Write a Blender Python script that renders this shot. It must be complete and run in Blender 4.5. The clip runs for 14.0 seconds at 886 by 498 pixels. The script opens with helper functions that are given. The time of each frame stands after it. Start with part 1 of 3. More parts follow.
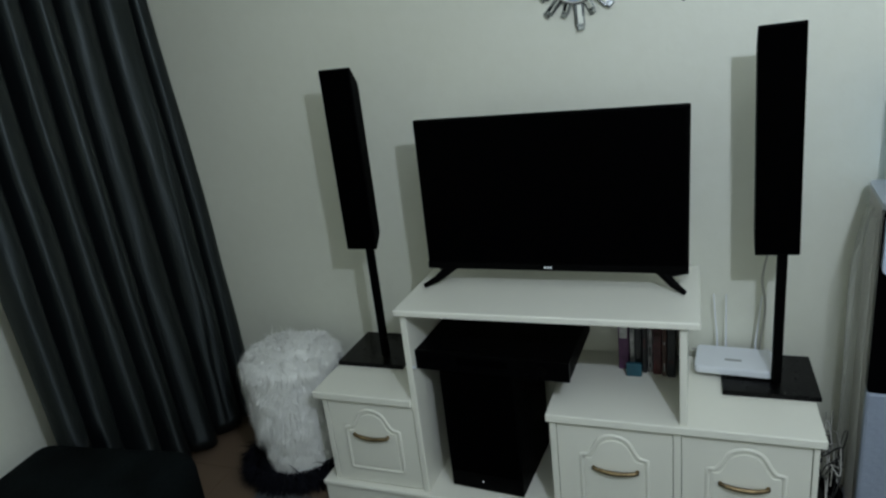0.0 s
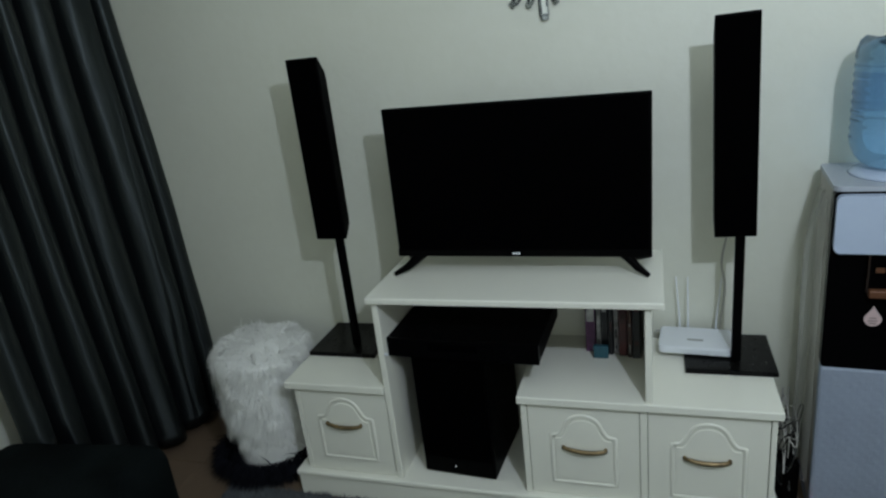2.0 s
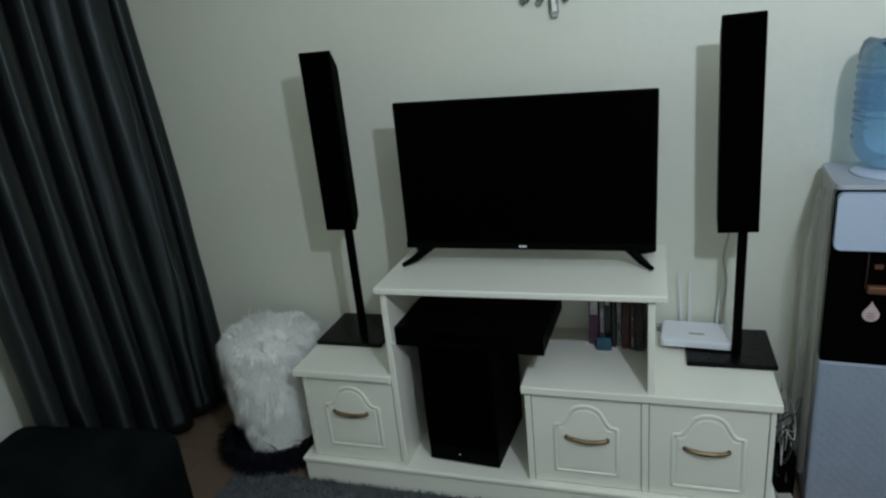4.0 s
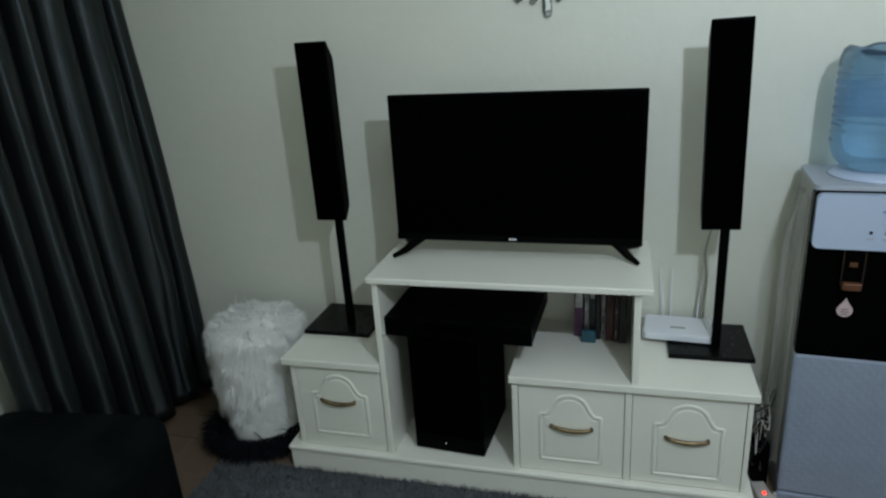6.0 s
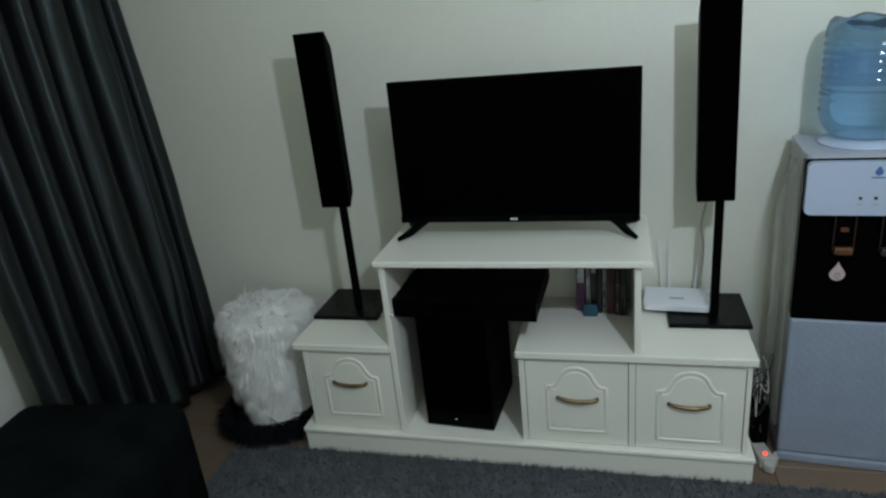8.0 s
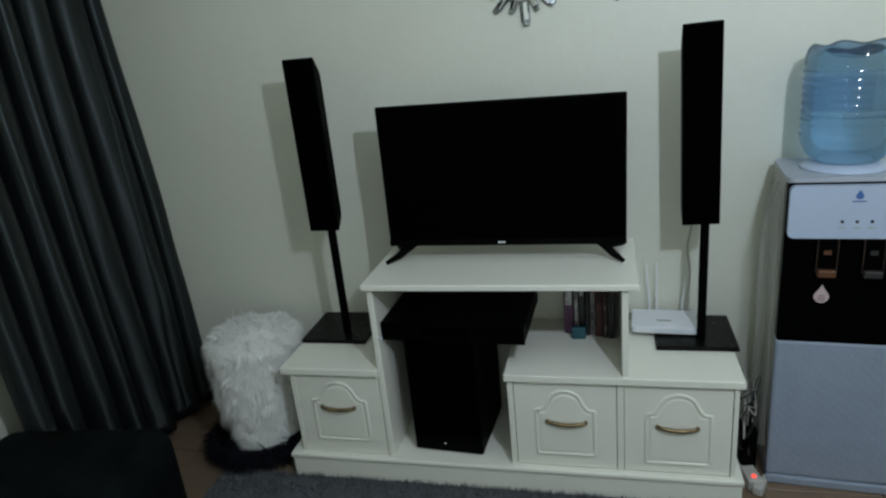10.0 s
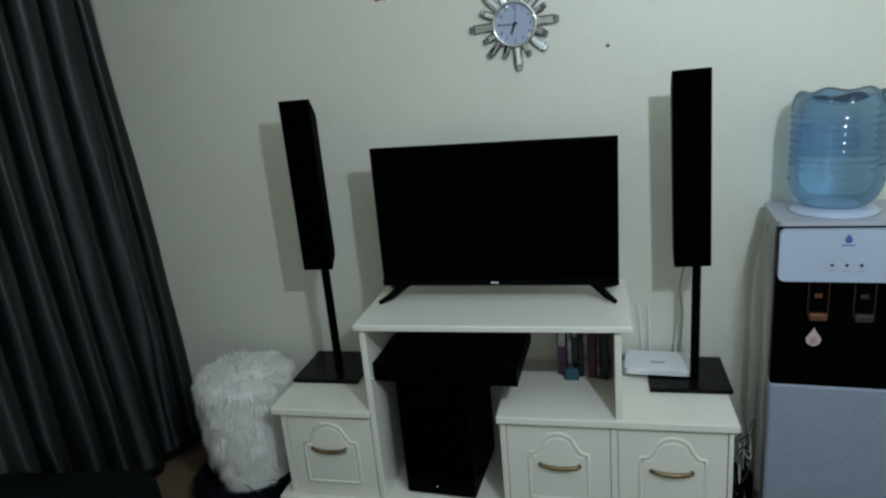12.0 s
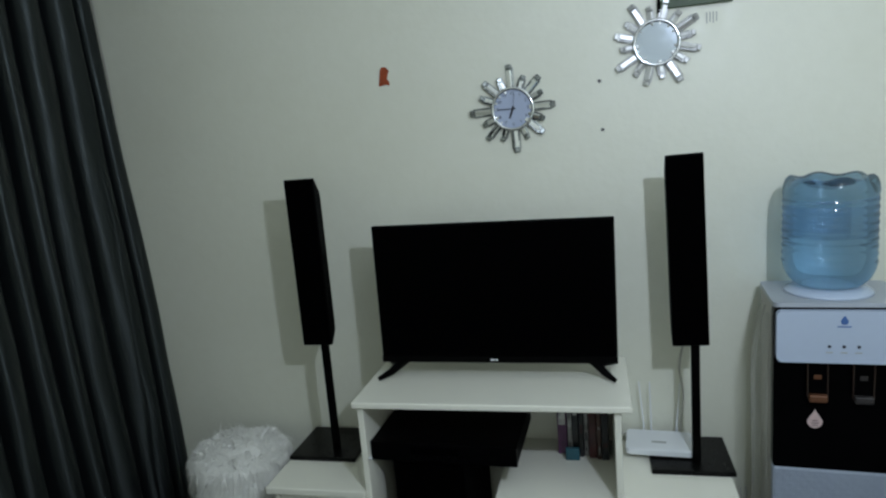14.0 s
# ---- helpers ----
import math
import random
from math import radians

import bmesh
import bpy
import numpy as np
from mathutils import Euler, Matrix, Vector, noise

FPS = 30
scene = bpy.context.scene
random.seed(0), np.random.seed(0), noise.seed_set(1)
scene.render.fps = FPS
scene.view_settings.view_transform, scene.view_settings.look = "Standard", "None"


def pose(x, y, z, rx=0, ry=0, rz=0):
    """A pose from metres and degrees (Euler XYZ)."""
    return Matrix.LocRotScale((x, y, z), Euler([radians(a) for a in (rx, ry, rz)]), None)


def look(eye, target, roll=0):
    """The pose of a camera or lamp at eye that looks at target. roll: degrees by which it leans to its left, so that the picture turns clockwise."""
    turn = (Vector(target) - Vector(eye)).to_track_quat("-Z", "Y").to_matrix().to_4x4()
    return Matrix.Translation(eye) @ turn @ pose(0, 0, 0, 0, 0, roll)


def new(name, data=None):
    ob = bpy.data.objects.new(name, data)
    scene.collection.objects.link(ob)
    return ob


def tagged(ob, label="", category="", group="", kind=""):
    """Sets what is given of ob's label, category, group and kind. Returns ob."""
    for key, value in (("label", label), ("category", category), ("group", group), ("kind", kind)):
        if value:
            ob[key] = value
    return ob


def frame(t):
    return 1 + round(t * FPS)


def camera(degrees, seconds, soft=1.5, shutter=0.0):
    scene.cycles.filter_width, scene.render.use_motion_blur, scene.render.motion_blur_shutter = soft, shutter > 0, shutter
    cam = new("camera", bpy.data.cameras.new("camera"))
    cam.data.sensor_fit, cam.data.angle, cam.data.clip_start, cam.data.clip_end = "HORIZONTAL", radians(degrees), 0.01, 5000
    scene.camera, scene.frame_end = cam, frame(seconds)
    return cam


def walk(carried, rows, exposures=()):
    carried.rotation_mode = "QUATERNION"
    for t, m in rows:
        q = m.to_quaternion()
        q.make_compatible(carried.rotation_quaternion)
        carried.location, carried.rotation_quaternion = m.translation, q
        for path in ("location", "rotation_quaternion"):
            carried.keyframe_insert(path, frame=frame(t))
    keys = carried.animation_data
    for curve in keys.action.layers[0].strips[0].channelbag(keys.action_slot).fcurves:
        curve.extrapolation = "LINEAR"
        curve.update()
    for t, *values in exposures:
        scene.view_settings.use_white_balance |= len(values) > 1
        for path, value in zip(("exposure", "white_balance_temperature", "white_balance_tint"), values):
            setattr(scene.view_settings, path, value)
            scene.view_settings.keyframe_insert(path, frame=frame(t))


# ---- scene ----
cam = camera(68.4, 14.0, soft=2.3)
PATH = [
    (0, (0.001, 0.038, 1.435), (-0.714, 1.801, 0.819), -6.8),
    (0.5, (-0.002, 0.027, 1.431), (-0.682, 1.806, 0.822), -6.7),
    (1, (0.0, 0.024, 1.427), (-0.653, 1.808, 0.802), -7.1),
    (1.5, (0.0, 0.016, 1.422), (-0.628, 1.807, 0.791), -6.8),
    (2, (-0.005, 0.005, 1.42), (-0.619, 1.798, 0.781), -6.7),
    (2.5, (-0.007, -0.002, 1.419), (-0.613, 1.787, 0.76), -6.8),
    (5, (-0.052, -0.071, 1.423), (-0.637, 1.728, 0.774), -4.5),
    (5.5, (-0.069, -0.082, 1.418), (-0.621, 1.723, 0.758), -3.6),
    (6, (-0.068, -0.089, 1.422), (-0.593, 1.723, 0.756), -3.9),
    (6.5, (-0.077, -0.102, 1.424), (-0.554, 1.717, 0.745), -3.1),
    (7, (-0.075, -0.111, 1.424), (-0.541, 1.699, 0.713), -4.1),
    (7.5, (-0.073, -0.132, 1.419), (-0.572, 1.675, 0.723), -5.2),
    (8, (-0.076, -0.147, 1.431), (-0.59, 1.652, 0.723), -6.1),
    (10.5, (-0.065, -0.148, 1.442), (-0.544, 1.69, 0.818), -5.8),
    (11, (-0.064, -0.147, 1.445), (-0.537, 1.702, 0.85), -5.7),
    (11.5, (-0.066, -0.146, 1.452), (-0.53, 1.712, 0.875), -5.3),
    (12, (-0.06, -0.146, 1.457), (-0.529, 1.719, 0.905), -5.3),
    (12.5, (-0.059, -0.148, 1.466), (-0.529, 1.73, 0.966), -5.2),
    (13, (-0.056, -0.149, 1.475), (-0.524, 1.74, 1.015), -5.3),
    (13.5, (-0.051, -0.157, 1.481), (-0.517, 1.747, 1.084), -4.9),
    (14, (-0.049, -0.161, 1.494), (-0.515, 1.751, 1.14), -4.8),
]
walk(cam, [(t, look(eye, target, roll)) for t, eye, target, roll in PATH])


# ---- light ----
world = bpy.data.worlds.new("world")
world.use_nodes = True
world.node_tree.nodes["Background"].inputs[0].default_value = (0.8, 0.9, 1.0, 1)
world.node_tree.nodes["Background"].inputs[1].default_value = 0.02
scene.world = world
bulb = bpy.data.lights.new("room_bulb", "POINT")
bulb.energy, bulb.shadow_soft_size, bulb.color = 51.5, 0.035, (0.72, 0.825, 1.0)
lamp = new("room_bulb", bulb)
lamp.location = (0.485, 0.14, 2.0)
scene.view_settings.exposure = 0.0

WALL_Y, WALL_X, CEIL = 1.98, -1.93, 2.6


# ---- materials ----
def mat(name, color, rough=0.5, metal=0.0, vary=0.12, scale=6.0, bump=0.0, bump_scale=60.0, spec=0.5, island=0.0, sheen=0.0, coat=0.0, stretch=(1, 1, 1), rand=0.0, patch=None, uneven=0.15):
    m = bpy.data.materials.new(name)
    m.use_nodes = True
    nt = m.node_tree
    b = nt.nodes["Principled BSDF"]
    b.inputs["Roughness"].default_value, b.inputs["Metallic"].default_value = rough, metal
    b.inputs["Specular IOR Level"].default_value = spec
    b.inputs["Sheen Weight"].default_value, b.inputs["Coat Weight"].default_value = sheen, coat
    co = nt.nodes.new("ShaderNodeTexCoord")
    mp = nt.nodes.new("ShaderNodeMapping")
    mp.inputs["Scale"].default_value = stretch
    nt.links.new(co.outputs["Object"], mp.inputs[0])
    big, fine = nt.nodes.new("ShaderNodeTexNoise"), nt.nodes.new("ShaderNodeTexNoise")
    big.inputs["Scale"].default_value, fine.inputs["Scale"].default_value = scale, scale * 11
    big.inputs["Detail"].default_value = fine.inputs["Detail"].default_value = 4
    nt.links.new(mp.outputs[0], big.inputs["Vector"])
    nt.links.new(mp.outputs[0], fine.inputs["Vector"])
    add = nt.nodes.new("ShaderNodeMath")
    add.operation = "MULTIPLY_ADD"
    nt.links.new(fine.outputs[0], add.inputs[0])
    add.inputs[1].default_value = 0.5
    nt.links.new(big.outputs[0], add.inputs[2])
    value = add.outputs[0]
    if island or rand:
        src = nt.nodes.new("ShaderNodeNewGeometry" if island else "ShaderNodeObjectInfo")
        ad2 = nt.nodes.new("ShaderNodeMath")
        ad2.operation = "MULTIPLY_ADD"
        nt.links.new(src.outputs["Random Per Island" if island else "Random"], ad2.inputs[0])
        ad2.inputs[1].default_value = island or rand
        nt.links.new(value, ad2.inputs[2])
        value = ad2.outputs[0]
    rg = nt.nodes.new("ShaderNodeMapRange")
    rg.inputs[1].default_value, rg.inputs[2].default_value = 0.35, 1.15 + (island or rand)
    nt.links.new(value, rg.inputs[0])
    mix = nt.nodes.new("ShaderNodeMix")
    mix.data_type = "RGBA"
    mix.inputs["A"].default_value = (*(patch or [c * (1 - vary) for c in color]), 1)
    mix.inputs["B"].default_value = (*[min(1, c * (1 + vary)) for c in color], 1)
    nt.links.new(rg.outputs[0], mix.inputs["Factor"])
    nt.links.new(mix.outputs["Result"], b.inputs["Base Color"])
    ro = nt.nodes.new("ShaderNodeMapRange")
    ro.inputs[1].default_value, ro.inputs[2].default_value = 0.3, 0.7
    ro.inputs[3].default_value, ro.inputs[4].default_value = max(0.02, rough * (1 - uneven)), min(1, rough * (1 + uneven))
    nt.links.new(fine.outputs[0], ro.inputs[0])
    nt.links.new(ro.outputs[0], b.inputs["Roughness"])
    if bump:
        n2 = nt.nodes.new("ShaderNodeTexNoise")
        n2.inputs["Scale"].default_value, n2.inputs["Detail"].default_value = bump_scale, 5
        nt.links.new(mp.outputs[0], n2.inputs["Vector"])
        bp = nt.nodes.new("ShaderNodeBump")
        bp.inputs["Strength"].default_value, bp.inputs["Distance"].default_value = bump, 0.004
        nt.links.new(n2.outputs[0], bp.inputs["Height"])
        nt.links.new(bp.outputs[0], b.inputs["Normal"])
    return m


WALL = mat("cream wall paint", (0.76, 0.77, 0.665), 0.50, patch=(0.715, 0.72, 0.60), vary=0.04, scale=2.2, bump=0.22, bump_scale=45, spec=0.85)
CEILING = mat("ceiling paint", (0.84, 0.84, 0.77), 0.8, vary=0.04, scale=2)
TILE = mat("beige floor tile", (0.175, 0.122, 0.080), 0.35, vary=0.2, scale=5, bump=0.05, rand=0.25)
GROUT = mat("tile grout", (0.2, 0.16, 0.12), 0.9, vary=0.2, scale=20)
CREAM = mat("cream gloss paint", (0.845, 0.84, 0.735), 0.17, vary=0.014, uneven=0.05, scale=1.6, bump=0.0, spec=0.5)
BLACK = mat("black satin plastic", (0.0009, 0.0009, 0.0010), 0.55, vary=0.3, scale=8, spec=0.04)
MATTE = mat("black grille cloth", (0.0006, 0.0006, 0.0007), 0.9, vary=0.3, scale=30, spec=0.01)
GLOSSB = mat("black glass plate", (0.0025, 0.0025, 0.0024), 0.3, vary=0.3, scale=8, spec=0.12)
SCREEN = mat("dark screen", (0.0005, 0.0005, 0.0007), 0.3, vary=0.1, scale=4, spec=0.015)
GOLD = mat("worn gilt metal", (0.24, 0.175, 0.09), 0.42, 0.75, vary=0.85, scale=55)
CURTAIN = mat("slate satin curtain", (0.0052, 0.0064, 0.0072), 0.45, vary=0.25, scale=3, bump=0.10, bump_scale=220, spec=0.62, sheen=0.0, stretch=(1, 1, 0.25))
# satin threads spread the glints up and down the folds
nt = CURTAIN.node_tree
tan = nt.nodes.new("ShaderNodeTangent")
tan.direction_type, tan.axis = "RADIAL", "Z"
sat = nt.nodes["Principled BSDF"]
sat.inputs["Anisotropic"].default_value, sat.inputs["Anisotropic Rotation"].default_value = 0.88, 0.25
sat.inputs["Specular Tint"].default_value = (0.62, 0.715, 0.695, 1)
nt.links.new(tan.outputs[0], sat.inputs["Tangent"])
FUR = mat("white long fur", (0.93, 0.93, 0.88), 0.8, vary=0.05, scale=9, island=0.15, spec=0.2)
FURB = mat("black long fur", (0.0035, 0.004, 0.008), 0.8, vary=0.4, scale=9, island=0.6, spec=0.2)
RUG = mat("grey shaggy pile", (0.122, 0.132, 0.138), 0.9, vary=0.32, scale=7, island=0.9, spec=0.1)
SOFA = mat("dark plush", (0.0036, 0.0054, 0.0056), 0.9, vary=0.9, scale=9, bump=0.6, bump_scale=120, spec=0.05)
WHITEP = mat("white plastic", (0.76, 0.79, 0.82), 0.35, vary=0.03, scale=8)
PANEL = mat("glossy white panel", (0.46, 0.54, 0.67), 0.16, vary=0.03, scale=5, spec=0.6)
GREYP = mat("pale grey steel", (0.285, 0.33, 0.41), 0.4, vary=0.08, scale=14, bump=0.35, bump_scale=230, stretch=(1, 1, 1))
# fine diamond embossing of the door sheet
nt = GREYP.node_tree
cross = nt.nodes.new("ShaderNodeMath")
cross.operation = "MULTIPLY"
for k, way in enumerate((1, -1)):
    co, mp, wv = nt.nodes.new("ShaderNodeTexCoord"), nt.nodes.new("ShaderNodeMapping"), nt.nodes.new("ShaderNodeTexWave")
    mp.inputs["Scale"].default_value = (1, 0, way)
    wv.bands_direction = "DIAGONAL"
    wv.inputs["Scale"].default_value = 20
    nt.links.new(co.outputs["Object"], mp.inputs[0])
    nt.links.new(mp.outputs[0], wv.inputs["Vector"])
    nt.links.new(wv.outputs["Fac"], cross.inputs[k])
emboss = nt.nodes.new("ShaderNodeBump")
emboss.inputs["Strength"].default_value, emboss.inputs["Distance"].default_value = 0.13, 0.003
nt.links.new(cross.outputs[0], emboss.inputs["Height"])
grain = nt.nodes["Bump"]
nt.links.new(grain.outputs[0], emboss.inputs["Normal"])
nt.links.new(emboss.outputs[0], nt.nodes["Principled BSDF"].inputs["Normal"])
TOPC = mat("pale blue grey cover", (0.40, 0.43, 0.47), 0.35, vary=0.05, scale=6)
SIDE = mat("grey enamel side", (0.44, 0.43, 0.39), 0.45, vary=0.06, scale=6)
BLACKG = mat("black dispenser gloss", (0.0012, 0.0012, 0.0014), 0.2, vary=0.2, scale=6, spec=0.04)
ORANGE = mat("copper tap", (0.13, 0.055, 0.027), 0.35, 0.2, vary=0.2, scale=30)
TAPDARK = mat("dark bronze trim", (0.022, 0.012, 0.008), 0.4, 0.2, vary=0.2, scale=30)
SILVER = mat("dull silver tap", (0.042, 0.038, 0.037), 0.4, 0.3, vary=0.2, scale=30)
PINK = mat("pale pink sticker", (0.56, 0.42, 0.41), 0.6, vary=0.1, scale=60)
MIRROR = mat("mirror glass", (0.86, 0.88, 0.9), 0.05, 1.0, vary=0.04, scale=5)
LOOKING = mat("plain mirror glass", (0.60, 0.665, 0.78), 0.05, 1.0, vary=0.02, scale=5)
FROSTED = mat("bright silvered glass strip", (0.88, 0.90, 0.95), 0.40, 0.95, vary=0.25, scale=60)
# Darker SILVERED copy: the clock rays' dark reflections are put into its colour.
SILVERED_DARK = mat("silvered glass edge with dark reflections in colour", (0.30, 0.32, 0.32), 0.22, 0.9, vary=0.8, scale=45)
SILVERED = mat("silvered glass edge", (0.72, 0.75, 0.80), 0.42, 0.9, vary=0.6, scale=45)
CHROME = mat("chrome", (0.75, 0.77, 0.8), 0.12, 1.0, vary=0.08, scale=12)
FACE = mat("clock face", (0.40, 0.46, 0.60), 0.4, vary=0.05, scale=15)
INK = mat("dark ink", (0.02, 0.02, 0.03), 0.6, vary=0.2, scale=40)
BLUEINK = mat("blue ink", (0.06, 0.14, 0.36), 0.5, vary=0.2, scale=40)
BRICK = mat("bare plaster orange", (0.32, 0.06, 0.018), 0.85, vary=0.4, scale=50, bump=0.5)
PLUG = mat("grey wall plug", (0.12, 0.12, 0.12), 0.7, vary=0.3, scale=80)
GREEN = mat("dark green frame", (0.03, 0.060, 0.022), 0.5, vary=0.3, scale=30)
GREYBAR = mat("grey print", (0.36, 0.37, 0.36), 0.7, vary=0.2, scale=60)
CABLEW = mat("white cable", (0.45, 0.44, 0.40), 0.5, vary=0.1, scale=30)
CABLEB = mat("black cable", (0.01, 0.01, 0.01), 0.5, vary=0.2, scale=30)
BOOKS = {n: mat("book cover " + n, c, 0.35, vary=0.85, scale=34) for n, c in (("violet", (0.10, 0.03, 0.10)), ("white", (0.55, 0.56, 0.58)), ("dark", (0.012, 0.014, 0.018)), ("grey", (0.25, 0.24, 0.25)), ("wine", (0.06, 0.012, 0.014)), ("brown", (0.05, 0.02, 0.014)))}
TEAL = mat("teal case", (0.02, 0.09, 0.12), 0.3, vary=0.3, scale=30)


def bottle_material(name, tint, bend):
    """Clear tinted plastic full of water: part of the light goes straight through, part is bent."""
    m = mat(name, tint, 0.07, vary=0.05, scale=9)
    nt = m.node_tree
    tr, re, gl = nt.nodes.new("ShaderNodeBsdfTransparent"), nt.nodes.new("ShaderNodeBsdfRefraction"), nt.nodes.new("ShaderNodeBsdfGlossy")
    lw, edge, share = nt.nodes.new("ShaderNodeLayerWeight"), nt.nodes.new("ShaderNodeMath"), nt.nodes.new("ShaderNodeMath")
    m1, m2 = nt.nodes.new("ShaderNodeMixShader"), nt.nodes.new("ShaderNodeMixShader")
    tr.inputs[0].default_value = re.inputs[0].default_value = (*tint, 1)
    re.inputs["Roughness"].default_value, re.inputs["IOR"].default_value = 0.12, 1.33
    gl.inputs["Roughness"].default_value = 0.07
    edge.operation, share.operation = "POWER", "MULTIPLY_ADD"
    nt.links.new(lw.outputs["Facing"], edge.inputs[0])
    edge.inputs[1].default_value = 4.0
    nt.links.new(edge.outputs[0], share.inputs[0])
    share.inputs[1].default_value, share.inputs[2].default_value = 0.40, 0.045
    m1.inputs[0].default_value = bend
    nt.links.new(tr.outputs[0], m1.inputs[1])
    nt.links.new(re.outputs[0], m1.inputs[2])
    nt.links.new(share.outputs[0], m2.inputs[0])
    nt.links.new(m1.outputs[0], m2.inputs[1])
    nt.links.new(gl.outputs[0], m2.inputs[2])
    nt.links.new(m2.outputs[0], nt.nodes["Material Output"].inputs[0])
    return m


BOTTLE = bottle_material("blue clear bottle", (0.63, 0.78, 0.905), 0.6)


def film(name, color, share):
    m = mat(name, color, 0.2, vary=0.05)
    nt = m.node_tree
    tr, mx = nt.nodes.new("ShaderNodeBsdfTransparent"), nt.nodes.new("ShaderNodeMixShader")
    mx.inputs[0].default_value = share
    nt.links.new(tr.outputs[0], mx.inputs[1])
    nt.links.new(nt.nodes["Principled BSDF"].outputs[0], mx.inputs[2])
    nt.links.new(mx.outputs[0], nt.nodes["Material Output"].inputs[0])
    return m


WRAP = film("clear plastic film", (0.62, 0.63, 0.58), 0.24)


def glow(name, color, strength):
    m = bpy.data.materials.new(name)
    m.use_nodes = True
    b = m.node_tree.nodes["Principled BSDF"]
    b.inputs["Base Color"].default_value = (*color, 1)
    b.inputs["Emission Color"].default_value, b.inputs["Emission Strength"].default_value = (*color, 1), strength
    return m


REDLED, WHITELED = glow("red indicator", (1, 0.03, 0.015), 4), glow("white indicator", (0.9, 0.95, 1), 0.7)


# ---- mesh helpers ----
def part(name, bm, material, parent=None, label="", smooth=False):
    me = bpy.data.meshes.new(name)
    bm.normal_update()
    bm.to_mesh(me)
    bm.free()
    me.materials.append(material)
    if smooth:
        for p in me.polygons:
            p.use_smooth = True
    ob = new(name, me)
    if parent:
        ob.parent = parent
    return tagged(ob, label=label)


def thing(name, label, category, group="", kind="", at=(0, 0, 0), rz=0.0):
    ob = new(name)
    ob.empty_display_size = 0.05
    ob.matrix_basis = pose(*at, 0, 0, rz)
    return tagged(ob, label, category, group, kind)


def box(x0, x1, y0, y1, z0, z1, bevel=0.0, seg=2, bm=None):
    """A box between two corners, its edges rounded."""
    bm = bm or bmesh.new()
    r = bmesh.ops.create_cube(bm, size=1)
    vs = r["verts"]
    bmesh.ops.scale(bm, vec=(x1 - x0, y1 - y0, z1 - z0), verts=vs)
    bmesh.ops.translate(bm, vec=((x0 + x1) / 2, (y0 + y1) / 2, (z0 + z1) / 2), verts=vs)
    if bevel:
        es = list({e for v in vs for e in v.link_edges})
        bmesh.ops.bevel(bm, geom=es, offset=bevel, segments=seg, affect="EDGES", profile=0.5)
    return bm


def tube(points, radius, sides=8, closed=False, bm=None, squash=1.0):
    """A round bar along a line of points; radius may be a list."""
    bm = bm or bmesh.new()
    pts = [Vector(p) for p in points]
    n = len(pts)
    radii = radius if isinstance(radius, (list, tuple)) else [radius] * n
    rings, side = [], None
    for i, p in enumerate(pts):
        a, b = (pts[i - 1], pts[(i + 1) % n]) if closed else (pts[max(i - 1, 0)], pts[min(i + 1, n - 1)])
        d = (b - a).normalized()
        if side is None:
            side = d.cross(Vector((0, 1, 0)) if abs(d.y) < 0.9 else Vector((0, 0, 1)))
        side = (side - d * side.dot(d)).normalized()
        up = d.cross(side)
        rings.append([bm.verts.new(p + radii[i] * (math.cos(t) * side + squash * math.sin(t) * up)) for t in (2 * math.pi * k / sides for k in range(sides))])
    for i in range(n if closed else n - 1):
        a, b = rings[i], rings[(i + 1) % n]
        for k in range(sides):
            bm.faces.new((a[k], a[(k + 1) % sides], b[(k + 1) % sides], b[k]))
    if not closed:
        bm.faces.new(rings[0][::-1])
        bm.faces.new(rings[-1])
    bmesh.ops.recalc_face_normals(bm, faces=bm.faces)
    return bm


def curve(points, steps=8):
    """A smooth line through points."""
    p = [Vector(q) for q in points]
    p = [2 * p[0] - p[1]] + p + [2 * p[-1] - p[-2]]
    out = []
    for i in range(1, len(p) - 2):
        for k in range(steps):
            t = k / steps
            out.append(0.5 * (2 * p[i] + (p[i + 1] - p[i - 1]) * t + (2 * p[i - 1] - 5 * p[i] + 4 * p[i + 1] - p[i + 2]) * t * t + (3 * p[i] - p[i - 1] - 3 * p[i + 1] + p[i + 2]) * t ** 3))
    return out + [p[-2]]


def prism(outline, y0, y1, bm=None, axis="y"):
    """An outline of (a, b) pushed through from y0 to y1; axis says along which way."""
    bm = bm or bmesh.new()
    put = {"y": lambda a, b, c: (a, c, b), "x": lambda a, b, c: (c, a, b), "z": lambda a, b, c: (a, b, c)}[axis]
    f = [bm.verts.new(put(a, b, y0)) for a, b in outline]
    g = [bm.verts.new(put(a, b, y1)) for a, b in outline]
    bm.faces.new(f)
    bm.faces.new(g[::-1])
    n = len(f)
    for i in range(n):
        bm.faces.new((f[i], g[i], g[(i + 1) % n], f[(i + 1) % n]))
    bmesh.ops.recalc_face_normals(bm, faces=bm.faces)
    return bm


def rounded(x0, x1, z0, z1, r, n=6):
    """The outline of a rectangle with round corners."""
    out = []
    for cx, cz, a in ((x1 - r, z1 - r, 0), (x0 + r, z1 - r, 90), (x0 + r, z0 + r, 180), (x1 - r, z0 + r, 270)):
        out += [(cx + r * math.cos(radians(a + 90 * k / n)), cz + r * math.sin(radians(a + 90 * k / n))) for k in range(n + 1)]
    return out


